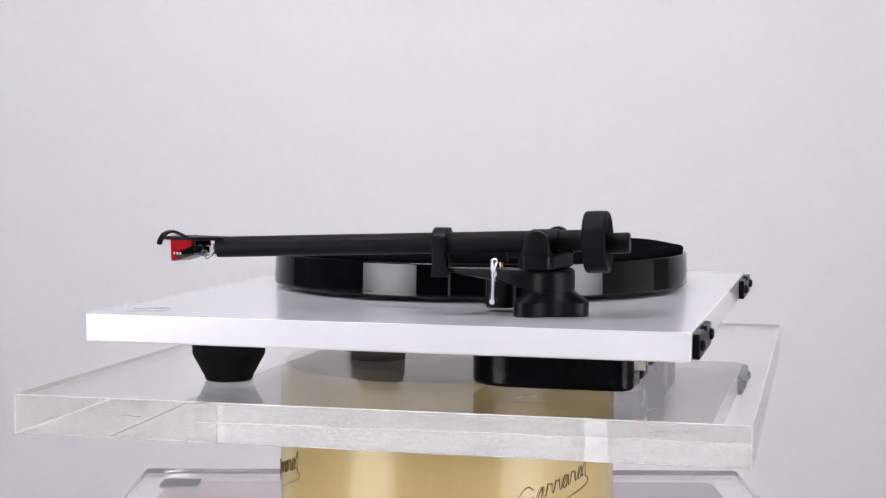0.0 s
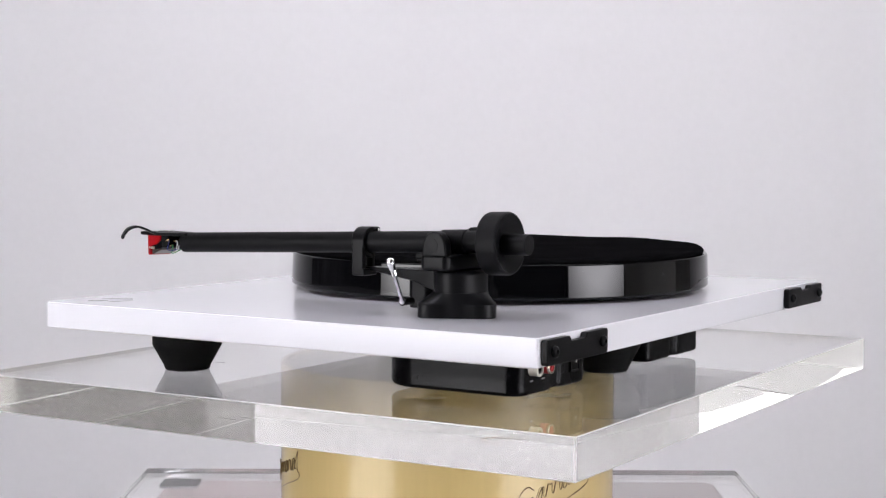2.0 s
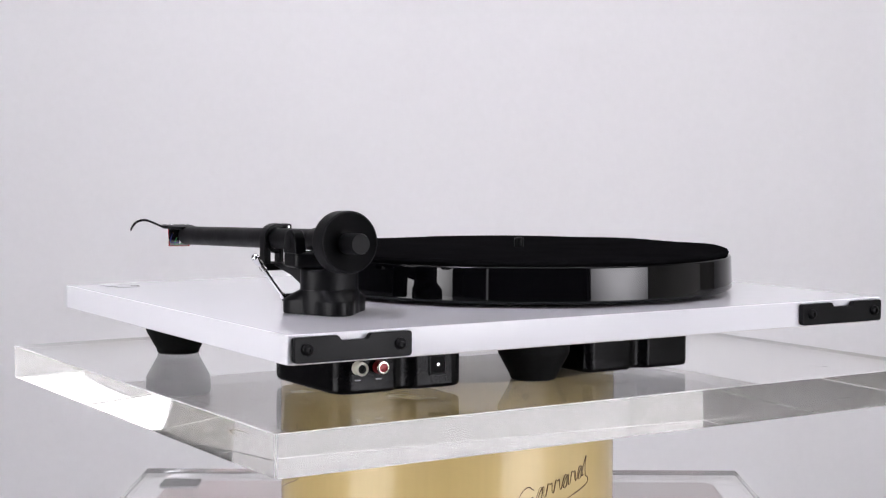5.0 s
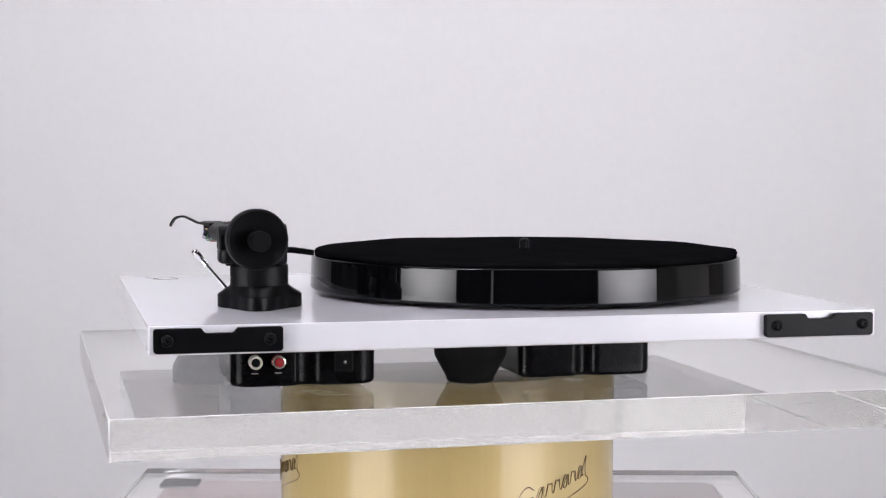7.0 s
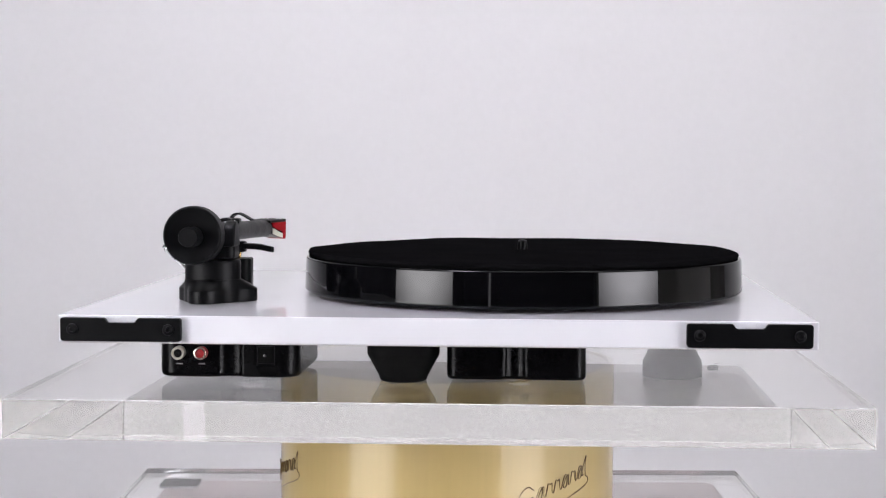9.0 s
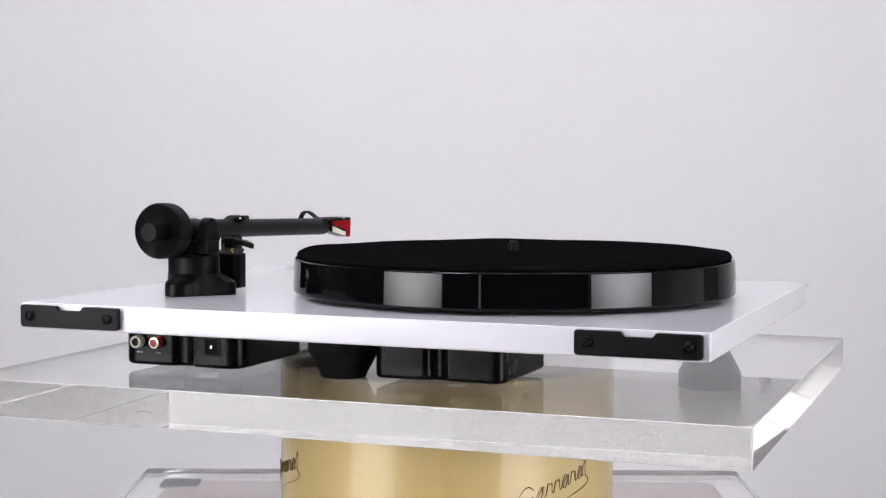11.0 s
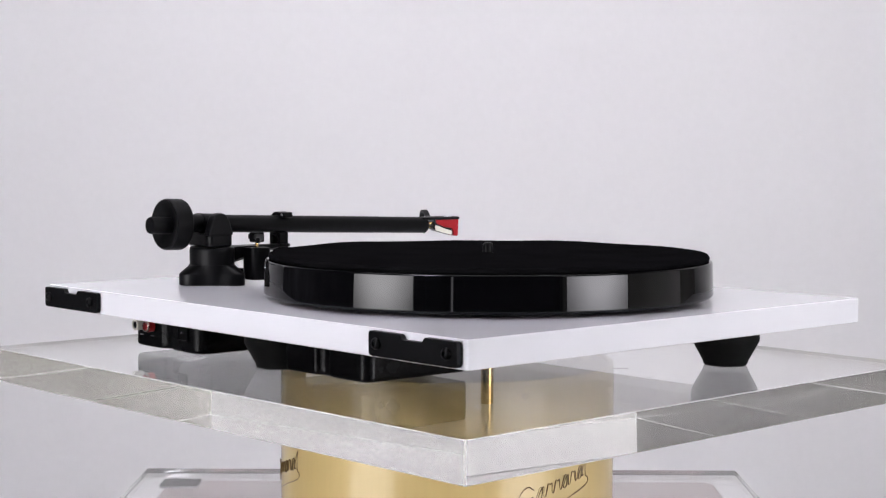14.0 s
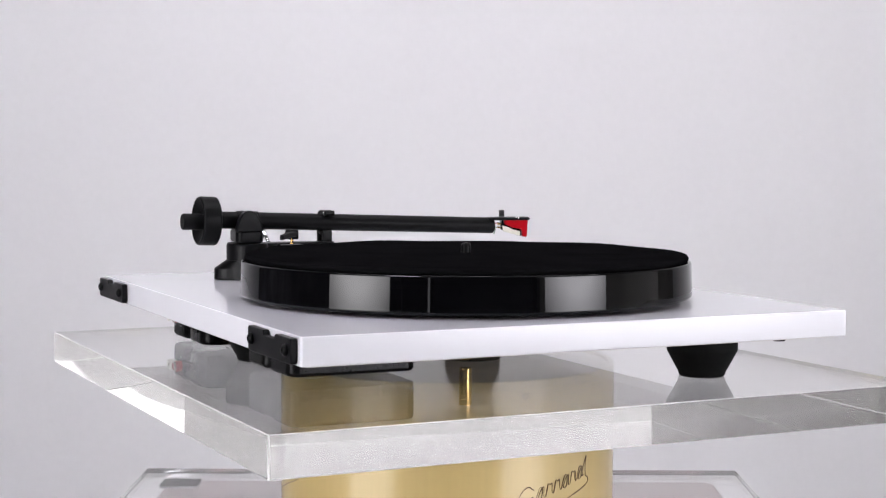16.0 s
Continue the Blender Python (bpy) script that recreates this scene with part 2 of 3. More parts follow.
# ---- softboxes on either side of the camera, an added glowing rod, and the wall lights ----
def softbox(m, glow, size, label, stand):
    s = thing("softbox", label, "softbox", "softboxes round the camera")
    w, h = size
    bm = bmesh.new()
    front = [bm.verts.new((x * w, y * h, 0.0)) for x, y in ((-1, -1), (1, -1), (1, 1), (-1, 1))]
    rear = [bm.verts.new((x * 0.1, y * 0.1, 0.42)) for x, y in ((-1, -1), (1, -1), (1, 1), (-1, 1))]
    bm.faces.new(rear)
    for i in range(4):
        bm.faces.new((front[i], front[(i + 1) % 4], rear[(i + 1) % 4], rear[i]))
    part("shell", bm, M_MATT, s)
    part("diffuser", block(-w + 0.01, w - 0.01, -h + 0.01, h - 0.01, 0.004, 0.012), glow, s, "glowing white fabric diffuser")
    part("stand", sweep(stand, 0.015), M_SATIN, s)
    s.matrix_basis = m
    return s


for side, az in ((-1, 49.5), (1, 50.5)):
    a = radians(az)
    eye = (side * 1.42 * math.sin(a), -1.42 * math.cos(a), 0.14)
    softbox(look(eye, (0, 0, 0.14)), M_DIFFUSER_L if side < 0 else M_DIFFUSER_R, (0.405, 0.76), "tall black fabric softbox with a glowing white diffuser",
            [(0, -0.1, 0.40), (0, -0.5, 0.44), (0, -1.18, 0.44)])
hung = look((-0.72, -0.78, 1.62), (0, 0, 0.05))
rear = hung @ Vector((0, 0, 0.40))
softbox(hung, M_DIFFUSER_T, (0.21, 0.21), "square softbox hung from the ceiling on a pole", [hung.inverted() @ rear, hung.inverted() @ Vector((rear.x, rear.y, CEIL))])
# Glowing rod added for the thin bright line mirrored in the platter; source unknown.
tube = thing("bright_line_rod", "slim upright glowing rod added for a thin bright line in the platter", "tube light")
part("glow_rod", lathe([(0, -0.6), (0.02, -0.6), (0.02, 0.6), (0, 0.6)], 16), M_LINE_GLOW, tube)
part("stand", sweep([(0, 0, -0.6), (0, 0, -1.2)], 0.012), M_SATIN, tube)
tube.matrix_basis = pose(-0.62, -2.05, 0.15)
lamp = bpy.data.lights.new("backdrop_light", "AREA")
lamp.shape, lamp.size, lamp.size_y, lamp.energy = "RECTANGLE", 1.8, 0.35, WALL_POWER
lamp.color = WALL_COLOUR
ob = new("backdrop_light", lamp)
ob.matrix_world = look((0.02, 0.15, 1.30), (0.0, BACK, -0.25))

# ---- the stand below: table, lower slab, gold drum ----
table = thing("wooden_table", "pinkish wooden table under the acrylic slab", "table")
part("tabletop", prism(rounded(-0.233, 0.223, -0.30, 0.20, 0.01), -0.19, -0.1535, 0.003), M_TABLE, table)
for x in (-0.20, 0.19):
    for y in (-0.26, 0.16):
        part("leg", block(x - 0.02, x + 0.02, y - 0.02, y + 0.02, FLOOR, -0.19, 0.003), M_TABLE, table)
slab = thing("acrylic_slab", "thick clear acrylic slab lying on the table", "acrylic slab")
part("slab", prism(rounded(-0.255, 0.245, -0.205, 0.216, 0.0006, 1), -0.1515, -0.127, 0.0018, 1), M_ACRYLIC, slab).visible_shadow = False
patch = thing("rubber_pad", "small flat black rubber pad under the slab", "pad")
part("pad", prism(rounded(-0.236, -0.205, 0.165, 0.195, 0.003), -0.1533, -0.1512), M_RUBBER, patch)

DRUM_R, DRUM_TOP = 0.1175, -0.0245
drum = thing("gold_drum", "satin gold metal drum with dark script on its side", "drum")
part("drum_wall", lathe([(DRUM_R - 0.004, -0.1265), (DRUM_R - 0.0006, -0.1265), (DRUM_R, -0.1258), (DRUM_R, DRUM_TOP - 0.0012),
                         (DRUM_R - 0.0008, DRUM_TOP), (DRUM_R - 0.004, DRUM_TOP), (DRUM_R - 0.004, -0.1265)], 128), M_GOLD, drum)
part("drum_lid", lathe([(0, DRUM_TOP - 0.002), (DRUM_R - 0.0042, DRUM_TOP - 0.002), (DRUM_R - 0.0042, DRUM_TOP - 0.006), (0, DRUM_TOP - 0.006)], 96), M_DRUMTOP, drum, "dull gold-brown drum lid")


def on_drum(angle, z, proud=0.0004):
    return Vector(((DRUM_R + proud) * math.sin(angle), -(DRUM_R + proud) * math.cos(angle), z))


def script_stroke(centre):
    """A flowing pen stroke with loops, an end loop and a line below, laid on the drum."""
    bms = []
    line = []
    big = [(-0.022, 0.004), (-0.027, 0.0075), (-0.033, 0.004), (-0.0345, -0.003), (-0.030, -0.0075), (-0.025, -0.004), (-0.0235, 0.0), (-0.021, -0.004)]
    ring = [(0.0030, 0.0040), (0.0055, 0.0032), (0.0046, -0.0034), (0.0020, -0.0030), (0.0036, 0.0012), (0.0066, 0.0036), (0.0068, -0.0024), (0.0084, -0.0030)]
    arch = [(0.0014, 0.0034), (0.0022, 0.0042), (0.0034, 0.0030), (0.0050, 0.0034), (0.0052, -0.0020), (0.0066, -0.0032)]
    small, x = [], -0.0205
    for shape, width in ((ring, 0.0088), (arch, 0.0070), (arch, 0.0068), (ring, 0.0088), (arch, 0.0066), (ring, 0.0070)):
        small += [(x + dx, dy) for dx, dy in shape]
        x += width
    tail = [(0.0235, -0.003), (0.026, 0.004), (0.0288, 0.0085), (0.0279, 0.003), (0.0282, -0.004), (0.031, -0.0065), (0.0305, -0.0095),
            (0.024, -0.011), (0.010, -0.0118), (-0.006, -0.0130), (-0.018, -0.0148)]
    for ctrl, n in ((big, 8), (small, 7), (tail, 8)):
        flat = smooth_path([(x, y, 0) for x, y in ctrl], n)
        for p in flat:
            s = p.x * 0.93
            line.append(on_drum(centre + (s + 0.0020) / DRUM_R, -0.0742 + p.y + 0.26 * s))
    widths = [0.00027 + 0.00009 * math.sin(i * 0.3) for i in range(len(line))]
    return sweep(line, widths, 6)


for c in (37.5, -72.5, 165.0):
    part("script", script_stroke(radians(c)), M_INK, drum, "dark brown flowing script stroke")
for i in range(5):
    a = -0.26 + 0.035 * i + 0.01 * random.random()
    z = -0.079 - 0.002 * random.random() - 0.0016 * i
    part("scratch", sweep([on_drum(a, z, 0.0001), on_drum(a + 0.004 + 0.012 * random.random(), z - 0.0006, 0.0001)], 0.0002, 5), M_INK, drum, "short dark scratch")

eyelet = [on_drum(0.44 + 0.0019 / DRUM_R * math.cos(w), -0.0340 + 0.0016 * math.sin(w), 0.0002) for w in [2 * math.pi * i / 20 for i in range(21)]]
part("eyelet", sweep(eyelet, 0.0005, 6), M_INK, drum, "small dark ring near the drum's rim")

# ---- the turning plate ----
plate = thing("turning_plate", "thick clear acrylic plate turning on the gold drum", "acrylic plate")
PLATE_X, PLATE_Y = 0.2494, 0.2134
turned = Matrix.Translation((-0.0026, 0.0104, 0)) @ pose(0, 0, 0, 0, 0, 0.8)
bm = prism(rounded(-PLATE_X, PLATE_X, -PLATE_Y, PLATE_Y, 0.0005, 1), -0.0235, 0.0, 0.0003, 1)
bm.transform(turned)
body = part("plate_body", bm, M_ACRYLIC, plate)
body.visible_shadow = False
frost_edges(body)


rng = random.Random(11)
for k in range(16):
    u, z, w = rng.uniform(-0.2, 0.2), rng.uniform(-0.021, -0.003), rng.uniform(0.004, 0.014)
    if k % 2:
        a, b = (u, PLATE_Y + 0.0001, z), (u + w, PLATE_Y + 0.0001, z + rng.uniform(-0.0008, 0.0008))
    else:
        side = PLATE_X + 0.0001
        a, b = (side, u * 0.85, z), (side, u * 0.85 + w, z + rng.uniform(-0.0008, 0.0008))
    part("scuff", sweep([turned @ Vector(a), turned @ Vector(b)], [0.00005, 0.00013], 5), M_SCRATCH, plate, "fine grey scuff")
for k in range(10):
    x, y, w, h = rng.uniform(-0.22, 0.22), rng.uniform(-0.18, 0.18), rng.uniform(0.003, 0.012), rng.uniform(0, 6.28)
    a, b = Vector((x, y, 0.00005)), Vector((x + w * math.cos(h), y + w * math.sin(h), 0.00005))
    part("scuff", sweep([turned @ a, turned @ b], [0.00006, 0.00016], 5), M_SCRATCH, plate, "fine grey scuff")

hook = smooth_path([(PLATE_X, 0.1860, -0.0044), (PLATE_X, 0.1770, -0.0045), (PLATE_X, 0.1660, -0.0050), (PLATE_X, 0.1590, -0.0064), (PLATE_X, 0.1620, -0.0074), (PLATE_X, 0.1710, -0.0079)], 6)
part("scuff", sweep([turned @ p for p in hook], [0.00006 + 0.00016 * math.sin(math.pi * i / (len(hook) - 1)) for i in range(len(hook))], 5), M_INK, plate, "dark hooked scratch in the plate's edge")

# ---- the record player ----
player = thing("record_player", "white gloss record player with black platter and tonearm", "record player")
PX0, PX1, PY0, PY1, PZ0, PZ1 = -0.2267, 0.2206, -0.1676, 0.1924, 0.0290, 0.0453
part("plinth", prism(rounded(PX0, PX1, PY0, PY1, 0.0012, 2), PZ0, PZ1, 0.0007), M_WHITE, player, "gloss white plinth board")
part("base_panel", prism(rounded(PX0 + 0.004, PX1 - 0.004, PY0 + 0.004, PY1 - 0.004, 0.003), PZ0 - 0.0008, PZ0 - 0.0001), M_UNDER, player, "glossy off-white underside panel")


def foot(x, y):
    prof = [(0, 0.0010), (0.0122, 0.0010), (0.0128, 0.0002), (0.0136, 0.0002), (0.0146, 0.0009), (0.0150, 0.0022), (0.0152, 0.0034), (0.0160, 0.0046),
            (0.0216, 0.0150), (0.0224, 0.0164), (0.0226, 0.0178), (0.0226, 0.0284), (0, 0.0284)]
    part("foot", lathe(prof, 40, Matrix.Translation((x, y, 0.0))), M_RUBBER, player, "tapered black rubber foot")


for x, y in ((0.1625, -0.0995), (-0.1665, -0.1015), (0.0193, 0.1335)):
    foot(x, y)
part("bump_stop", lathe([(0, 0.0246), (0.0036, 0.0246), (0.0042, 0.0252), (0.0042, 0.0281), (0, 0.0281)], 20, Matrix.Translation((-0.2010, -0.1356, 0))), M_RUBBER, player, "small black rubber stop")

# platter, mat and spindle
CX, CY = -0.0528, 0.0115
at = Matrix.Translation((CX, CY, 0))
platter = part("platter", lathe([(0, 0.0482), (0.1462, 0.0482), (0.1470, 0.0476), (0.1496, 0.0476), (0.1505, 0.0483), (0.1508, 0.0496), (0.1500, 0.0697),
                                 (0.1496, 0.0706), (0.1486, 0.0712), (0, 0.0712)], 192, at), M_GLOSS, player, "gloss black platter")
part("subplatter", lathe([(0, 0.0458), (0.060, 0.0458), (0.060, 0.0481), (0, 0.0481)], 48, at), M_SATIN, platter)


def felt_mat():
    n = 180
    rng = random.Random(4)
    ph = [rng.uniform(0, 6.28) for _ in range(5)]
    bm = bmesh.new()

    def ring(r, z, wob, lift):
        out = []
        for i in range(n):
            a = 2 * math.pi * i / n
            w = sum(math.sin((k * 3 + 2) * a + ph[k]) for k in range(5)) / 5
            v = sum(math.sin((k * 2 + 3) * a + ph[4 - k]) for k in range(5)) / 5
            rr = r + wob * w
            out.append(bm.verts.new((CX + rr * math.cos(a), CY + rr * math.sin(a), z + lift * v)))
        return out
    rings = [ring(0.1455, 0.0713, 0.0008, 0.0), ring(0.1474, 0.0716, 0.0009, 0.0), ring(0.1480, 0.0733, 0.0010, 0.0004),
             ring(0.1470, 0.0749, 0.0009, 0.0008), ring(0.140, 0.0751, 0.0003, 0.0005), ring(0.07, 0.0750, 0, 0.0001), ring(0.0055, 0.0750, 0, 0)]
    for a, b in zip(rings, rings[1:]):
        for i in range(n):
            j = (i + 1) % n
            bm.faces.new((a[i], a[j], b[j], b[i]))
    bm.faces.new(rings[-1])
    bm.faces.new(rings[0][::-1])
    return bm


part("felt_mat", felt_mat(), M_FELT, platter, "black felt mat with a wavy edge")
part("spindle", lathe([(0, 0.0712), (0.0034, 0.0712), (0.0034, 0.0796), (0.0031, 0.0808), (0.0020, 0.0816), (0, 0.0819)], 24, at), M_SATIN, platter, "black centre spindle")
part("bearing_housing", lathe([(0, 0.0030), (0.0038, 0.0030), (0.0043, 0.0038), (0.0043, 0.0280), (0, 0.0280)], 24, at), M_BRASS, player, "brass bearing housing")


# hinges on the rear edge
def hinge(x0, x1):
    y = PY1 + 0.0003
    n0, n1, zn = x0 + (x1 - x0) * 0.37, x0 + (x1 - x0) * 0.62, 0.0412
    z0, z1, r = 0.0300, 0.0441, 0.0022
    out = []
    for cx, cz, a in ((x0 + r, z0 + r, 180), (x1 - r, z0 + r, 270)):
        for i in range(5):
            w = radians(a + 90 * i / 4)
            out.append((cx + r * math.cos(w), cz + r * math.sin(w)))
    out += [(x1, z1 - 0.001), (x1 - 0.001, z1), (n1 + 0.0012, z1), (n1, z1 - 0.0012), (n1 - 0.0006, zn + 0.0005), (n1 - 0.002, zn),
            (n0 + 0.002, zn), (n0 + 0.0006, zn + 0.0005), (n0, z1 - 0.0012), (n0 - 0.0012, z1), (x0 + 0.001, z1), (x0, z1 - 0.001)]
    bm = prism([(x, -z) for x, z in out], 0.0, 0.0040, 0.0006)
    bm.transform(Matrix.Translation((0, y, 0)) @ pose(0, 0, 0, -90, 0, 0))
    h = part("hinge", bm, M_SATIN, player, "notched black plastic lid hinge bracket")
    for x in (x0 + 0.0075, x1 - 0.0075):
        part("screw", lathe([(0, 0.0), (0.0031, 0.0), (0.0034, 0.0004), (0.0032, 0.0016), (0.0020, 0.0024), (0.0014, 0.0024), (0.0012, 0.0014), (0, 0.0014)], 24,
                            along_y(x, y + 0.0040, 0.0373)), M_SATIN, h, "black cross-head screw")


hinge(0.1455, 0.2180)
hinge(-0.2228, -0.1504)


# the two casings below the plinth
def casing(name, x0, x1, y0, y1, g0, g1, label, r=0.0075, front=None):
    n = 6
    out = []
    left, right = front or (r, r)
    for cx, cy, a, q in ((x0 + left, y0 + left, 180, left), (x1 - right, y0 + right, 270, right), (x1 - r, y1 - r, 0, r)):
        for i in range(n + 1):
            w = radians(a + 90 * i / n)
            out.append((cx + q * math.cos(w), cy + q * math.sin(w)))
    for i in range(9):
        u = i / 8
        out.append((g1 + (g0 - g1) * u, y1 - 0.0042 * math.sin(math.pi * u) ** 0.6))
    for i in range(n + 1):
        w = radians(90 + 90 * i / n)
        out.append((x0 + r + r * math.cos(w), y1 - r + r * math.sin(w)))
    return part(name, prism(out, 0.0032, 0.0281, 0.0026, 3, 50), M_BOX, player, label)


sig = casing("signal_casing", 0.0825, 0.1700, 0.0532, 0.1535, 0.1160, 0.1330, "glossy black signal casing with sockets", 0.0110, (0.018, 0.028))
mot = casing("motor_casing", -0.0940, -0.0085, 0.0655, 0.1515, -0.0570, -0.0440, "glossy black motor casing")


def socket(x, z, material, label):
    s = part("phono_socket", lathe([(0, 0), (0.0040, 0), (0.0040, 0.0042), (0.0036, 0.0048), (0.0026, 0.0050), (0.0022, 0.0032), (0, 0.0032)], 28,
                                   along_y(x, 0.1535, z)), material, sig, label)
    return s


socket(0.1563, 0.0187, M_SOCKET_W, "white and nickel phono socket")
socket(0.1425, 0.0185, M_SOCKET_R, "red phono socket")
for x, core, rim in ((0.1563, M_HOLE, M_SOCKET_W), (0.1425, M_SOCKET_R, M_NICKEL)):
    part("socket_ring", lathe([(0.0028, 0.0), (0.0040, 0.0), (0.0040, 0.0010), (0.0036, 0.0014), (0.0028, 0.0014), (0.0028, 0.0)], 28, along_y(x, 0.1582, 0.0186)), rim, sig, "pale socket rim")
    part("socket_core", lathe([(0, 0), (0.0026, 0), (0.0026, 0.0004), (0.0008, 0.0006), (0.0006, 0.0001), (0, 0.0001)], 20, along_y(x, 0.1584, 0.0186)), core, sig)
    part("socket_mark", block(x - 0.0020, x + 0.0020, 0.1535, 0.1537, 0.0112, 0.0120), M_EMBLEM, sig, "faint grey bar below the socket")
part("power_socket_frame", join(block(0.0970, 0.1086, 0.1530, 0.1545, 0.0218, 0.0228, 0.0003), block(0.0970, 0.1086, 0.1530, 0.1545, 0.0112, 0.0122, 0.0003),
                                block(0.0970, 0.0980, 0.1530, 0.1544, 0.0122, 0.0218), block(0.1076, 0.1086, 0.1530, 0.1544, 0.0122, 0.0218)), M_SATIN, sig, "raised rectangular power socket rim")
part("power_socket_well", block(0.0981, 0.1075, 0.1530, 0.1538, 0.0123, 0.0217), M_HOLE, sig)
part("power_pin", lathe([(0, 0), (0.0011, 0), (0.0009, 0.0012), (0, 0.0014)], 16, along_y(0.1028, 0.1538, 0.0172)), M_CHROME, sig, "shiny power pin")

# emblem on the plinth top: an open oval with a tail
EZ = PZ1 + 0.0001
oval = [(0.1868 + 0.0098 * math.cos(w), -0.1350 + 0.0066 * math.sin(w), EZ) for w in [radians(-58 + 296 * i / 28) for i in range(29)]]
tail = smooth_path([oval[0], (0.1950, -0.1415, EZ), (0.1985, -0.1445, EZ), (0.2012, -0.1500, EZ)], 5)
stem = smooth_path([oval[-1], (0.1795, -0.1425, EZ), (0.1822, -0.1475, EZ), (0.1862, -0.1522, EZ)], 5)
part("emblem", join(sweep(oval, 0.00024, 6, 0.3), sweep(tail, 0.00024, 6, 0.3), sweep(stem, 0.00020, 6, 0.3)), M_EMBLEM, player, "thin grey printed emblem shape")

# ---- tonearm ----
AX, SLOPE, TR = 0.1508, 0.0345, 0.0065


def arm_z(y):
    return 0.0825 + SLOPE * (y + 0.1055)


def arm_point(y, dx=0.0, dz=0.0):
    return (AX + dx, y, arm_z(y) + dz)


tonearm = part("tonearm", sweep([arm_point(y) for y in (-0.1114, -0.1108, 0.0, 0.07, 0.124)], [0.0058, TR, TR, TR, TR], 32), M_MATT, player, "straight matt black tonearm tube")
# counterweight with a dished rear face, and the stub behind it
tilt = pose(0, 0, 0, math.degrees(math.atan(SLOPE)), 0, 0)
cw = Matrix.Translation(arm_point(0.1300, 0.0012, -0.0010)) @ tilt @ pose(0, 0, 0, -90, 0, 0)
part("counterweight", lathe([(0.0066, -0.0071), (0.0168, -0.0071), (0.0180, -0.0065), (0.0185, -0.0053), (0.0185, 0.0055), (0.0180, 0.0067), (0.0172, 0.0071), (0.0158, 0.0063),
                             (0.0085, 0.0029), (0.0050, 0.0027), (0.0050, -0.0071), (0.0066, -0.0071)], 72, cw), M_MATT, tonearm, "round black counterweight with dished face")
stub = Matrix.Translation(arm_point(0.1230, 0.0010, -0.0018)) @ tilt @ pose(0, 0, 0, -90, 0, 0)
part("stub", bevelled(lathe([(0, 0), (0.0062, 0), (0.0062, 0.0252), (0.0058, 0.0262), (0, 0.0262)], 48, stub), 0), M_MATT, tonearm)

# headshell: a flat tongue, turned inwards, with finger lift, screws and cartridge
HZ = 0.0876
shell = [(0.1448, -0.1060), (0.1436, -0.1140), (0.1402, -0.1230), (0.1376, -0.1372), (0.1388, -0.1396), (0.1406, -0.1410), (0.1540, -0.1462), (0.1566, -0.1450),
         (0.1606, -0.1330), (0.1608, -0.1230), (0.1582, -0.1120), (0.1568, -0.1060)]
head = part("headshell", prism(shell, HZ - 0.0010, HZ + 0.0012, 0.0006), M_MATT, tonearm, "flat black headshell")
rise = smooth_path([(0.1580, HZ + 0.0003, 0), (0.1640, HZ + 0.0006, 0), (0.1690, HZ + 0.0032, 0), (0.1742, HZ + 0.0052, 0),
                    (0.1790, HZ + 0.0040, 0), (0.1816, HZ + 0.0008, 0), (0.1828, HZ - 0.0020, 0)], 5)
band = [(p.x, p.y - 0.0007) for p in rise] + [(p.x + 0.0004, p.y + 0.0009) for p in reversed(rise)]
band = [((x - 0.158) * 1.19, z) for x, z in band]
bm = prism(band, -0.0022, 0.0022, 0.0003)
bm.transform(Matrix.Translation((0.1565, -0.1231, 0)) @ pose(0, 0, 0, 0, 0, -27) @ Matrix(((1, 0, 0, 0), (0, 0, -1, 0), (0, 1, 0, 0), (0, 0, 0, 1))))
part("finger_lift", bm, M_SATIN, tonearm, "curled black finger lift")
CC = Matrix.Translation((0.1486, -0.1308, -0.0012)) @ pose(0, 0, 0, 0, 0, -23)
for dx in (-0.0062, 0.0062):
    bm = lathe([(0, HZ + 0.0015), (0.0024, HZ + 0.0015), (0.0024, HZ + 0.0026), (0.0016, HZ + 0.0031), (0, HZ + 0.0031)], 18)
    bm.transform(CC @ Matrix.Translation((dx, -0.002, 0)))
    part("fixing_screw", bm, M_CHROME, tonearm, "small steel fixing screw")
# cartridge body: x across, y back to front, hangs below the shell
ACROSS = Matrix(((0, 0, 1, 0), (1, 0, 0, 0), (0, 1, 0, 0), (0, 0, 0, 1)))


def cartridge_piece(name, outline, half, material, label="", bevel=0.0003, parent=None):
    """A side outline (back to front, height) drawn across the cartridge."""
    bm = prism(outline, -half, half, bevel)
    bm.transform(CC @ ACROSS)
    return part(name, bm, material, parent or tonearm, label)


cartridge_piece("cartridge", [(-0.0105, HZ + 0.0003), (-0.0100, 0.0752), (-0.0092, 0.0741), (-0.0066, 0.0743), (-0.0060, 0.0752), (-0.0058, 0.0790), (-0.0046, 0.0806),
                              (0.0020, 0.0818), (0.0088, 0.0846), (0.0092, HZ + 0.0003)], 0.0076, M_RED, "red cartridge body with a blunt nose", 0.0004)
cartridge_piece("cartridge_rear", [(-0.0056, 0.0780), (0.0094, 0.0790), (0.0112, 0.0800), (0.0112, HZ + 0.0002), (0.0094, HZ + 0.0002), (0.0089, 0.0845), (0.0020, 0.0817), (-0.0045, 0.0805)], 0.0070, M_BOX, "black cartridge rear block")
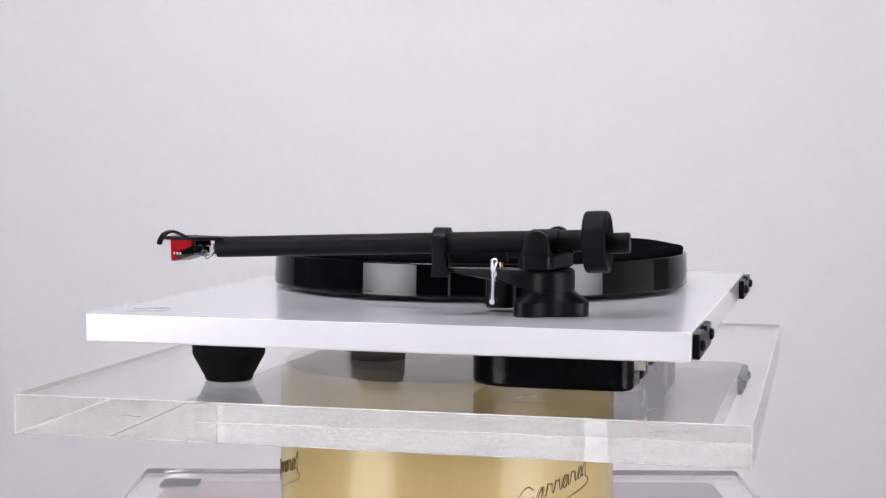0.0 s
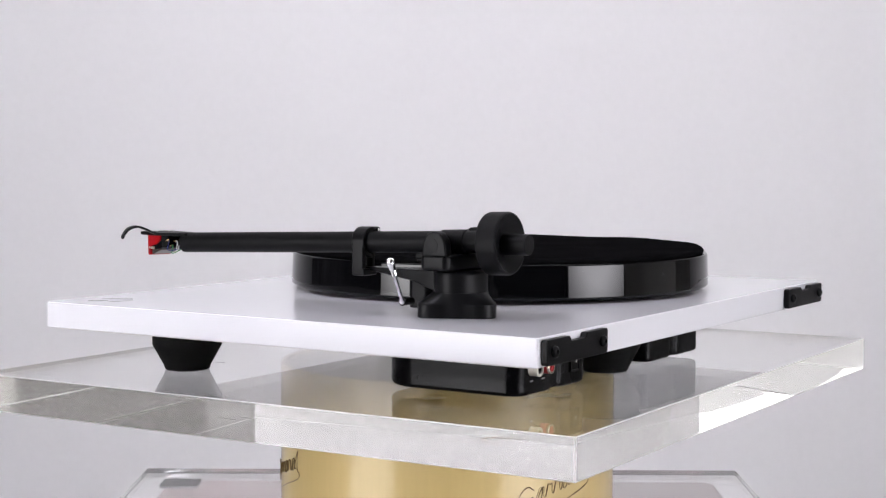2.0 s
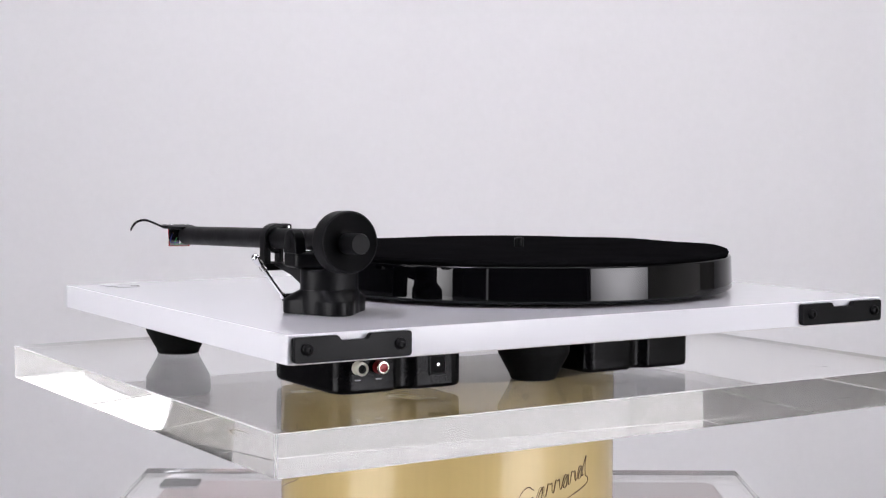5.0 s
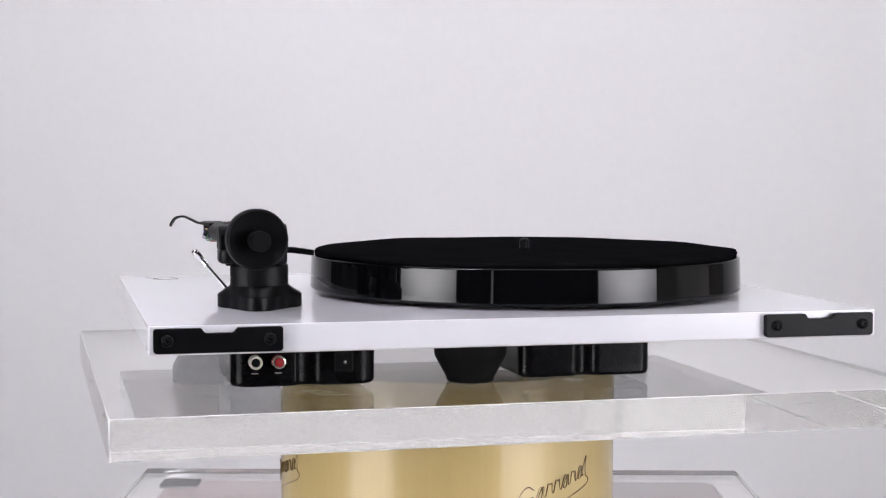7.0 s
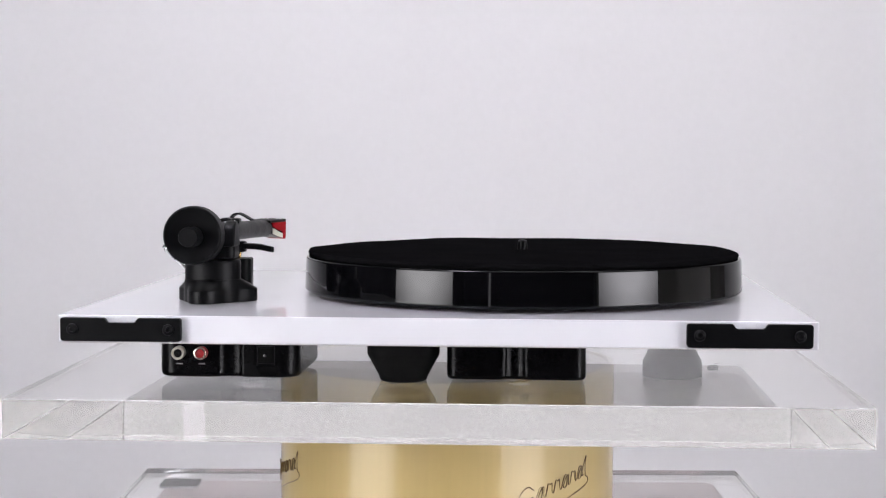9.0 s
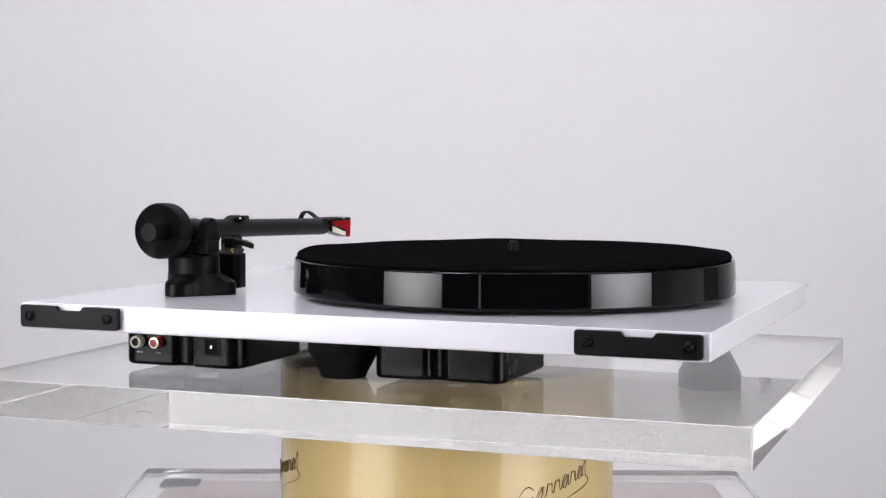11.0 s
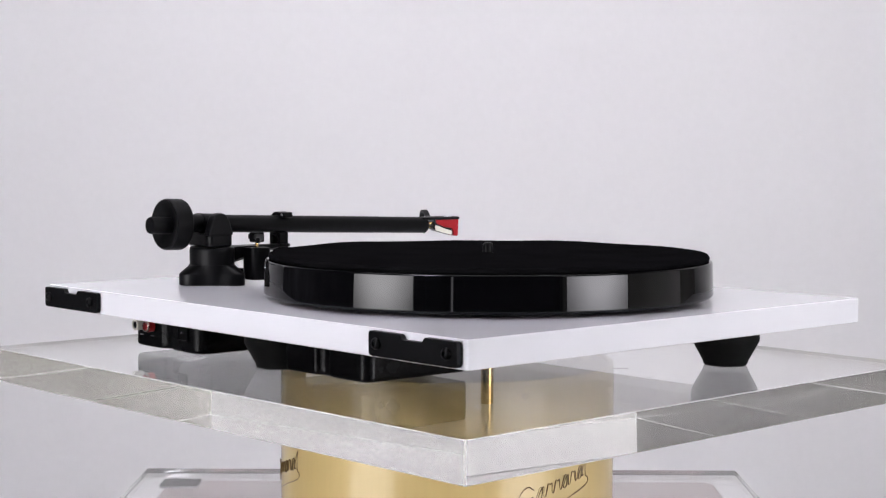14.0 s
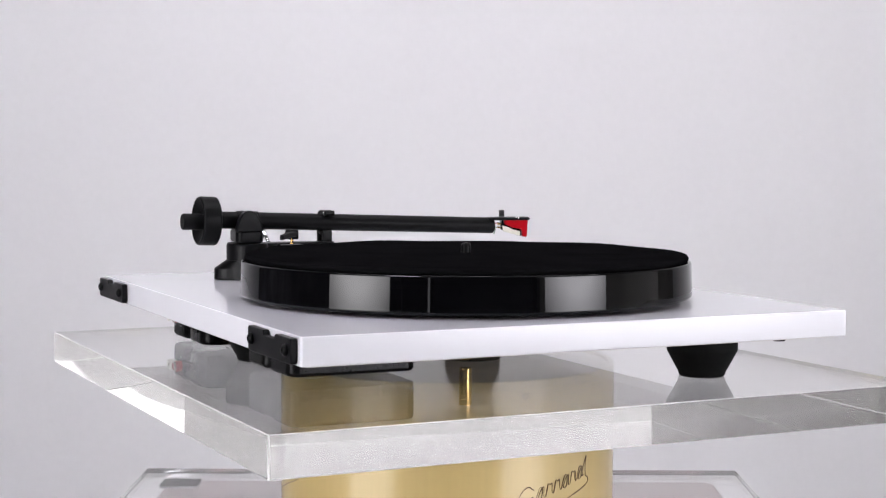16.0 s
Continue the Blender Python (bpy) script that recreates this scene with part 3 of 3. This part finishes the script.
cartridge_piece("stylus_carrier", [(-0.0056, 0.0752), (-0.0046, 0.0748), (0.0028, 0.0768), (0.0086, 0.0784), (0.0088, 0.0789), (-0.0056, 0.0779)], 0.0066, M_GREYPLATE, "brownish translucent stylus holder")
bm = prism([(-0.0040, 0.0752), (0.0030, 0.0768), (0.0100, 0.0790), (0.0104, 0.0835), (0.0070, 0.0826), (0.0010, 0.0800), (-0.0040, 0.0788)], -0.0086, -0.0077, 0.0002)
bm.transform(CC @ ACROSS)
part("stylus_guard", bm, M_IVORY, tonearm, "ivory plastic wedge along the cartridge side")
for y0, y1 in ((-0.0074, -0.0062), (-0.0048, -0.0038), (-0.0026, -0.0010)):
    bm = block(0.0068, 0.0079, y0, y1, 0.0784, 0.0800, 0.0002)
    bm.transform(CC)
    part("cartridge_mark", bm, M_IVORY, tonearm, "small white mark on the cartridge")
for k, (colour, dx, dz) in enumerate((("red", -0.0040, 0.0848), ("white", -0.0014, 0.0840), ("green", 0.0014, 0.0812), ("blue", 0.0040, 0.0846))):
    a = CC @ Vector((dx, 0.0110, dz))
    b = CC @ Vector((dx * 1.05, 0.0140, dz + 0.0004))
    c = CC @ Vector((dx * 1.15 + 0.001, 0.0165, dz - 0.0048 - 0.0012 * (k % 2)))
    d = Vector((AX + 0.0035 * math.sin(k * 2.0), -0.1128, 0.0815 - 0.0008 * k))
    e = Vector((AX, -0.1100, 0.0830))
    part("signal_wire", sweep(smooth_path([b, (b + c) / 2 + Vector((0, 0.001, 0.0022)), c, (c + d) / 2 - Vector((0, 0, 0.0008)), d, e], 6), 0.00032, 7), WIRES[colour], tonearm, colour + " signal wire")
    part("wire_tag", sweep([a, b], 0.00062, 8), M_BRASS, tonearm, "gold wire tag")

# bearing yoke: two arched cheeks, a base bridge and the cross housing
PIV = (AX, 0.0960)


def cheek(x0, x1, top, back, half, lean=0.0030):
    out = [(-half - 0.0008, 0.0815), (half + 0.0004, 0.0815), (half, 0.0845), (half + 0.0006 - lean, top - 0.0059)]
    for i in range(9):
        w = radians(15 + 150 * i / 8)
        out.append(((half - lean) * math.cos(w), top - 0.0062 + 0.0062 * math.sin(w)))
    out += [(lean - 0.0006 - half, top - 0.0059), (-half, 0.0845)]
    bm = prism(out, x0, x1, 0.0012)
    bm.transform(Matrix.Translation((0, PIV[1] + back, 0)) @ Matrix(((0, 0, 1, 0), (1, 0, 0, 0), (0, 1, 0, 0), (0, 0, 0, 1))))
    return bm


bridge = [(0.1302, PIV[1] - 0.0025), (0.1350, PIV[1] - 0.0050), (0.1670, PIV[1] - 0.0108), (0.1714, PIV[1] - 0.0075),
          (0.1714, PIV[1] + 0.0075), (0.1670, PIV[1] + 0.0108), (0.1350, PIV[1] + 0.0168), (0.1302, PIV[1] + 0.0145)]
yoke = part("bearing_yoke", join(cheek(0.1300, 0.1375, 0.0978, 0.0068, 0.0100), cheek(0.1642, 0.1716, 0.0965, 0.0006, 0.0082, 0.0014), prism(bridge, 0.0732, 0.0826, 0.0018)), M_SATIN, player, "black bearing yoke with arched cheeks")
part("bearing_cap", lathe([(0, 0), (0.0044, 0), (0.0044, 0.0008), (0, 0.0012)], 28, along_x(0.1710, PIV[1] - 0.001, arm_z(PIV[1]) - 0.0015)), M_SATIN, yoke)
part("cross_housing", join(lathe([(0, -0.0085), (0.0066, -0.0085), (0.0073, -0.0076), (0.0073, 0.0082), (0.0066, 0.0090), (0, 0.0090)], 36,
                                 Matrix.Translation(arm_point(0.0985, 0, 0.0)) @ tilt @ pose(0, 0, 0, -90, 0, 0))), M_SATIN, yoke)

# arm base: pillar on a three-lobed flange
BX, BY = 0.1465, 0.1000


def lobed(r0, reach, power, start):
    out = []
    for i in range(72):
        w = 2 * math.pi * i / 72
        c = max(0.0, math.cos(1.5 * ((w - start + math.pi / 3) % (2 * math.pi / 3) - math.pi / 3)))
        r = r0 + reach * c ** power
        out.append((BX + r * math.cos(w) * 1.11, BY + r * math.sin(w) * 0.95))
    return out


def loft(rings):
    """Closed rings of equal length, from the bottom up."""
    bm = bmesh.new()
    loops = [[bm.verts.new((x, y, z)) for x, y in outline] for outline, z in rings]
    for a, b in zip(loops, loops[1:]):
        for i in range(len(a)):
            j = (i + 1) % len(a)
            bm.faces.new((a[i], a[j], b[j], b[i]))
    bm.faces.new(loops[0][::-1])
    bm.faces.new(loops[-1])
    return bm


LOBE = radians(82)
base = part("arm_base", loft([(lobed(0.0162, 0, 1, LOBE), 0.0560), (lobed(0.0163, 0, 1, LOBE), 0.0700), (lobed(0.0161, 0, 1, LOBE), 0.0720), (lobed(0.0152, 0, 1, LOBE), 0.0729)]), M_SATIN, player, "black tonearm pillar")
part("flange", loft([(lobed(0.0165, 0.0094, 3.6, LOBE), 0.0454), (lobed(0.0166, 0.0098, 3.6, LOBE), 0.0459), (lobed(0.0166, 0.0098, 3.6, LOBE), 0.0530), (lobed(0.0166, 0.0092, 3.6, LOBE), 0.0541),
                     (lobed(0.0166, 0.0048, 3.6, LOBE), 0.0570), (lobed(0.0165, 0.0012, 3.6, LOBE), 0.0592), (lobed(0.0164, 0, 1, LOBE), 0.0600), (lobed(0.0155, 0, 1, LOBE), 0.0601)]), M_SATIN, base, "three-lobed black mounting flange", 40)

# support bar from the pillar to the arm rest, and the rest clip
bar = [(0.1400, 0.0930), (0.1395, 0.0720), (0.1455, 0.0400), (0.1458, 0.0290), (0.1535, 0.0290), (0.1540, 0.0420), (0.1580, 0.0720), (0.1585, 0.0930)]
bm = prism(bar, 0.0650, 0.0725, 0.0008)
for v in bm.verts:
    if v.co.z < 0.0690:
        v.co.z += 0.0052 * max(0.0, min(1.0, (0.088 - v.co.y) / 0.05)) - 0.006 * max(0.0, min(1.0, (v.co.y - 0.07) / 0.02))
part("support_bar", bm, M_SATIN, base, "black support bar")


def arc(cx, cz, r, a0, a1, n=10):
    return [(cx + r * math.cos(radians(a0 + (a1 - a0) * i / n)), cz + r * math.sin(radians(a0 + (a1 - a0) * i / n))) for i in range(n + 1)]


zc = arm_z(0.0345)
clip = arc(AX, zc, 0.0070, 118, -95) + arc(AX, zc, 0.0096, -95, 118)
bm = prism(clip, -0.0045, 0.0045, 0.0006)
bm.transform(Matrix(((1, 0, 0, 0), (0, 0, -1, 0.0345), (0, 1, 0, 0), (0, 0, 0, 1))))
post = block(AX - 0.0040, AX - 0.0010, 0.0305, 0.0385, 0.0712, zc - 0.0062, 0.0006)
post2 = block(AX + 0.0050, AX + 0.0095, 0.0305, 0.0385, 0.0690, zc + 0.001, 0.0008)
foot_piece = block(AX - 0.0046, AX + 0.0095, 0.0303, 0.0395, 0.0672, 0.0716, 0.0008)
hook = block(AX - 0.0098, AX - 0.0040, 0.0302, 0.0388, zc + 0.0050, zc + 0.0092, 0.0012)
part("arm_rest", join(bm, post, post2, foot_piece, hook), M_SATIN, base, "black arm rest clip holding the tube")
part("rest_rivet", lathe([(0, 0), (0.0010, 0), (0.0008, 0.0006), (0, 0.0008)], 14, along_y(AX - 0.0070, 0.0388, zc + 0.0072)), M_CHROME, base, "tiny bright rivet")

# cueing lift: body, brass rod, platform, lever
LX, LY = 0.1352, 0.0680
part("lift_body", prism(rounded(LX - 0.0085, LX + 0.0085, LY - 0.0085, LY + 0.0085, 0.0050), 0.0478, 0.0716, 0.0008), M_SATIN, base, "black cueing lift body")
part("lift_rod", lathe([(0, 0.0710), (0.0012, 0.0710), (0.0012, 0.0790), (0, 0.0790)], 16, Matrix.Translation((LX, LY, 0))), M_BRASS, base, "brass lift rod")
plat = [(LX + 0.0060, LY - 0.0038), (LX + 0.0060, LY + 0.0038), (LX - 0.0020, LY + 0.0042), (LX - 0.0130, LY + 0.0095), (LX - 0.0245, LY + 0.0185), (LX - 0.0262, LY + 0.0160),
        (LX - 0.0150, LY + 0.0050), (LX - 0.0030, LY - 0.0035)]
bm = prism(plat, 0.0776, 0.0814, 0.0007)
for v in bm.verts:
    v.co.z -= 0.0018 * max(0.0, (LX - 0.018 - v.co.x) / 0.01)
part("lift_platform", join(bm, prism(rounded(LX - 0.0042, LX + 0.0042, LY - 0.0042, LY + 0.0042, 0.0012), 0.0754, 0.0827, 0.0010)), M_SATIN, base, "curved black lift platform")
p0, p1 = Vector((0.1616, 0.0686, 0.0530)), Vector((0.1850, 0.0749, 0.0803))
steps = [(0.0, 0.0019), (0.05, 0.0020), (0.09, 0.0012), (0.35, 0.0010), (0.62, 0.0013), (0.66, 0.0020), (0.69, 0.0014), (0.72, 0.0020), (0.75, 0.0014), (0.78, 0.0021),
         (0.92, 0.0024), (0.94, 0.0018), (0.97, 0.0022), (1.0, 0.0012)]
part("lift_lever", sweep([p0.lerp(p1, u) for u, _ in steps], [r for _, r in steps], 16), M_CHROME, base, "chromed cueing lever")
part("lever_pivot", sweep([(0.1520, 0.0690, 0.0530), (0.1625, 0.0688, 0.0530)], 0.0022, 14), M_SATIN, base)


def motions():
    rows = [(t, pose(0, 0, 0, 0, 0, a)) for t, a in TURN]
    walk(plate, rows)
    walk(player, rows)


motions()
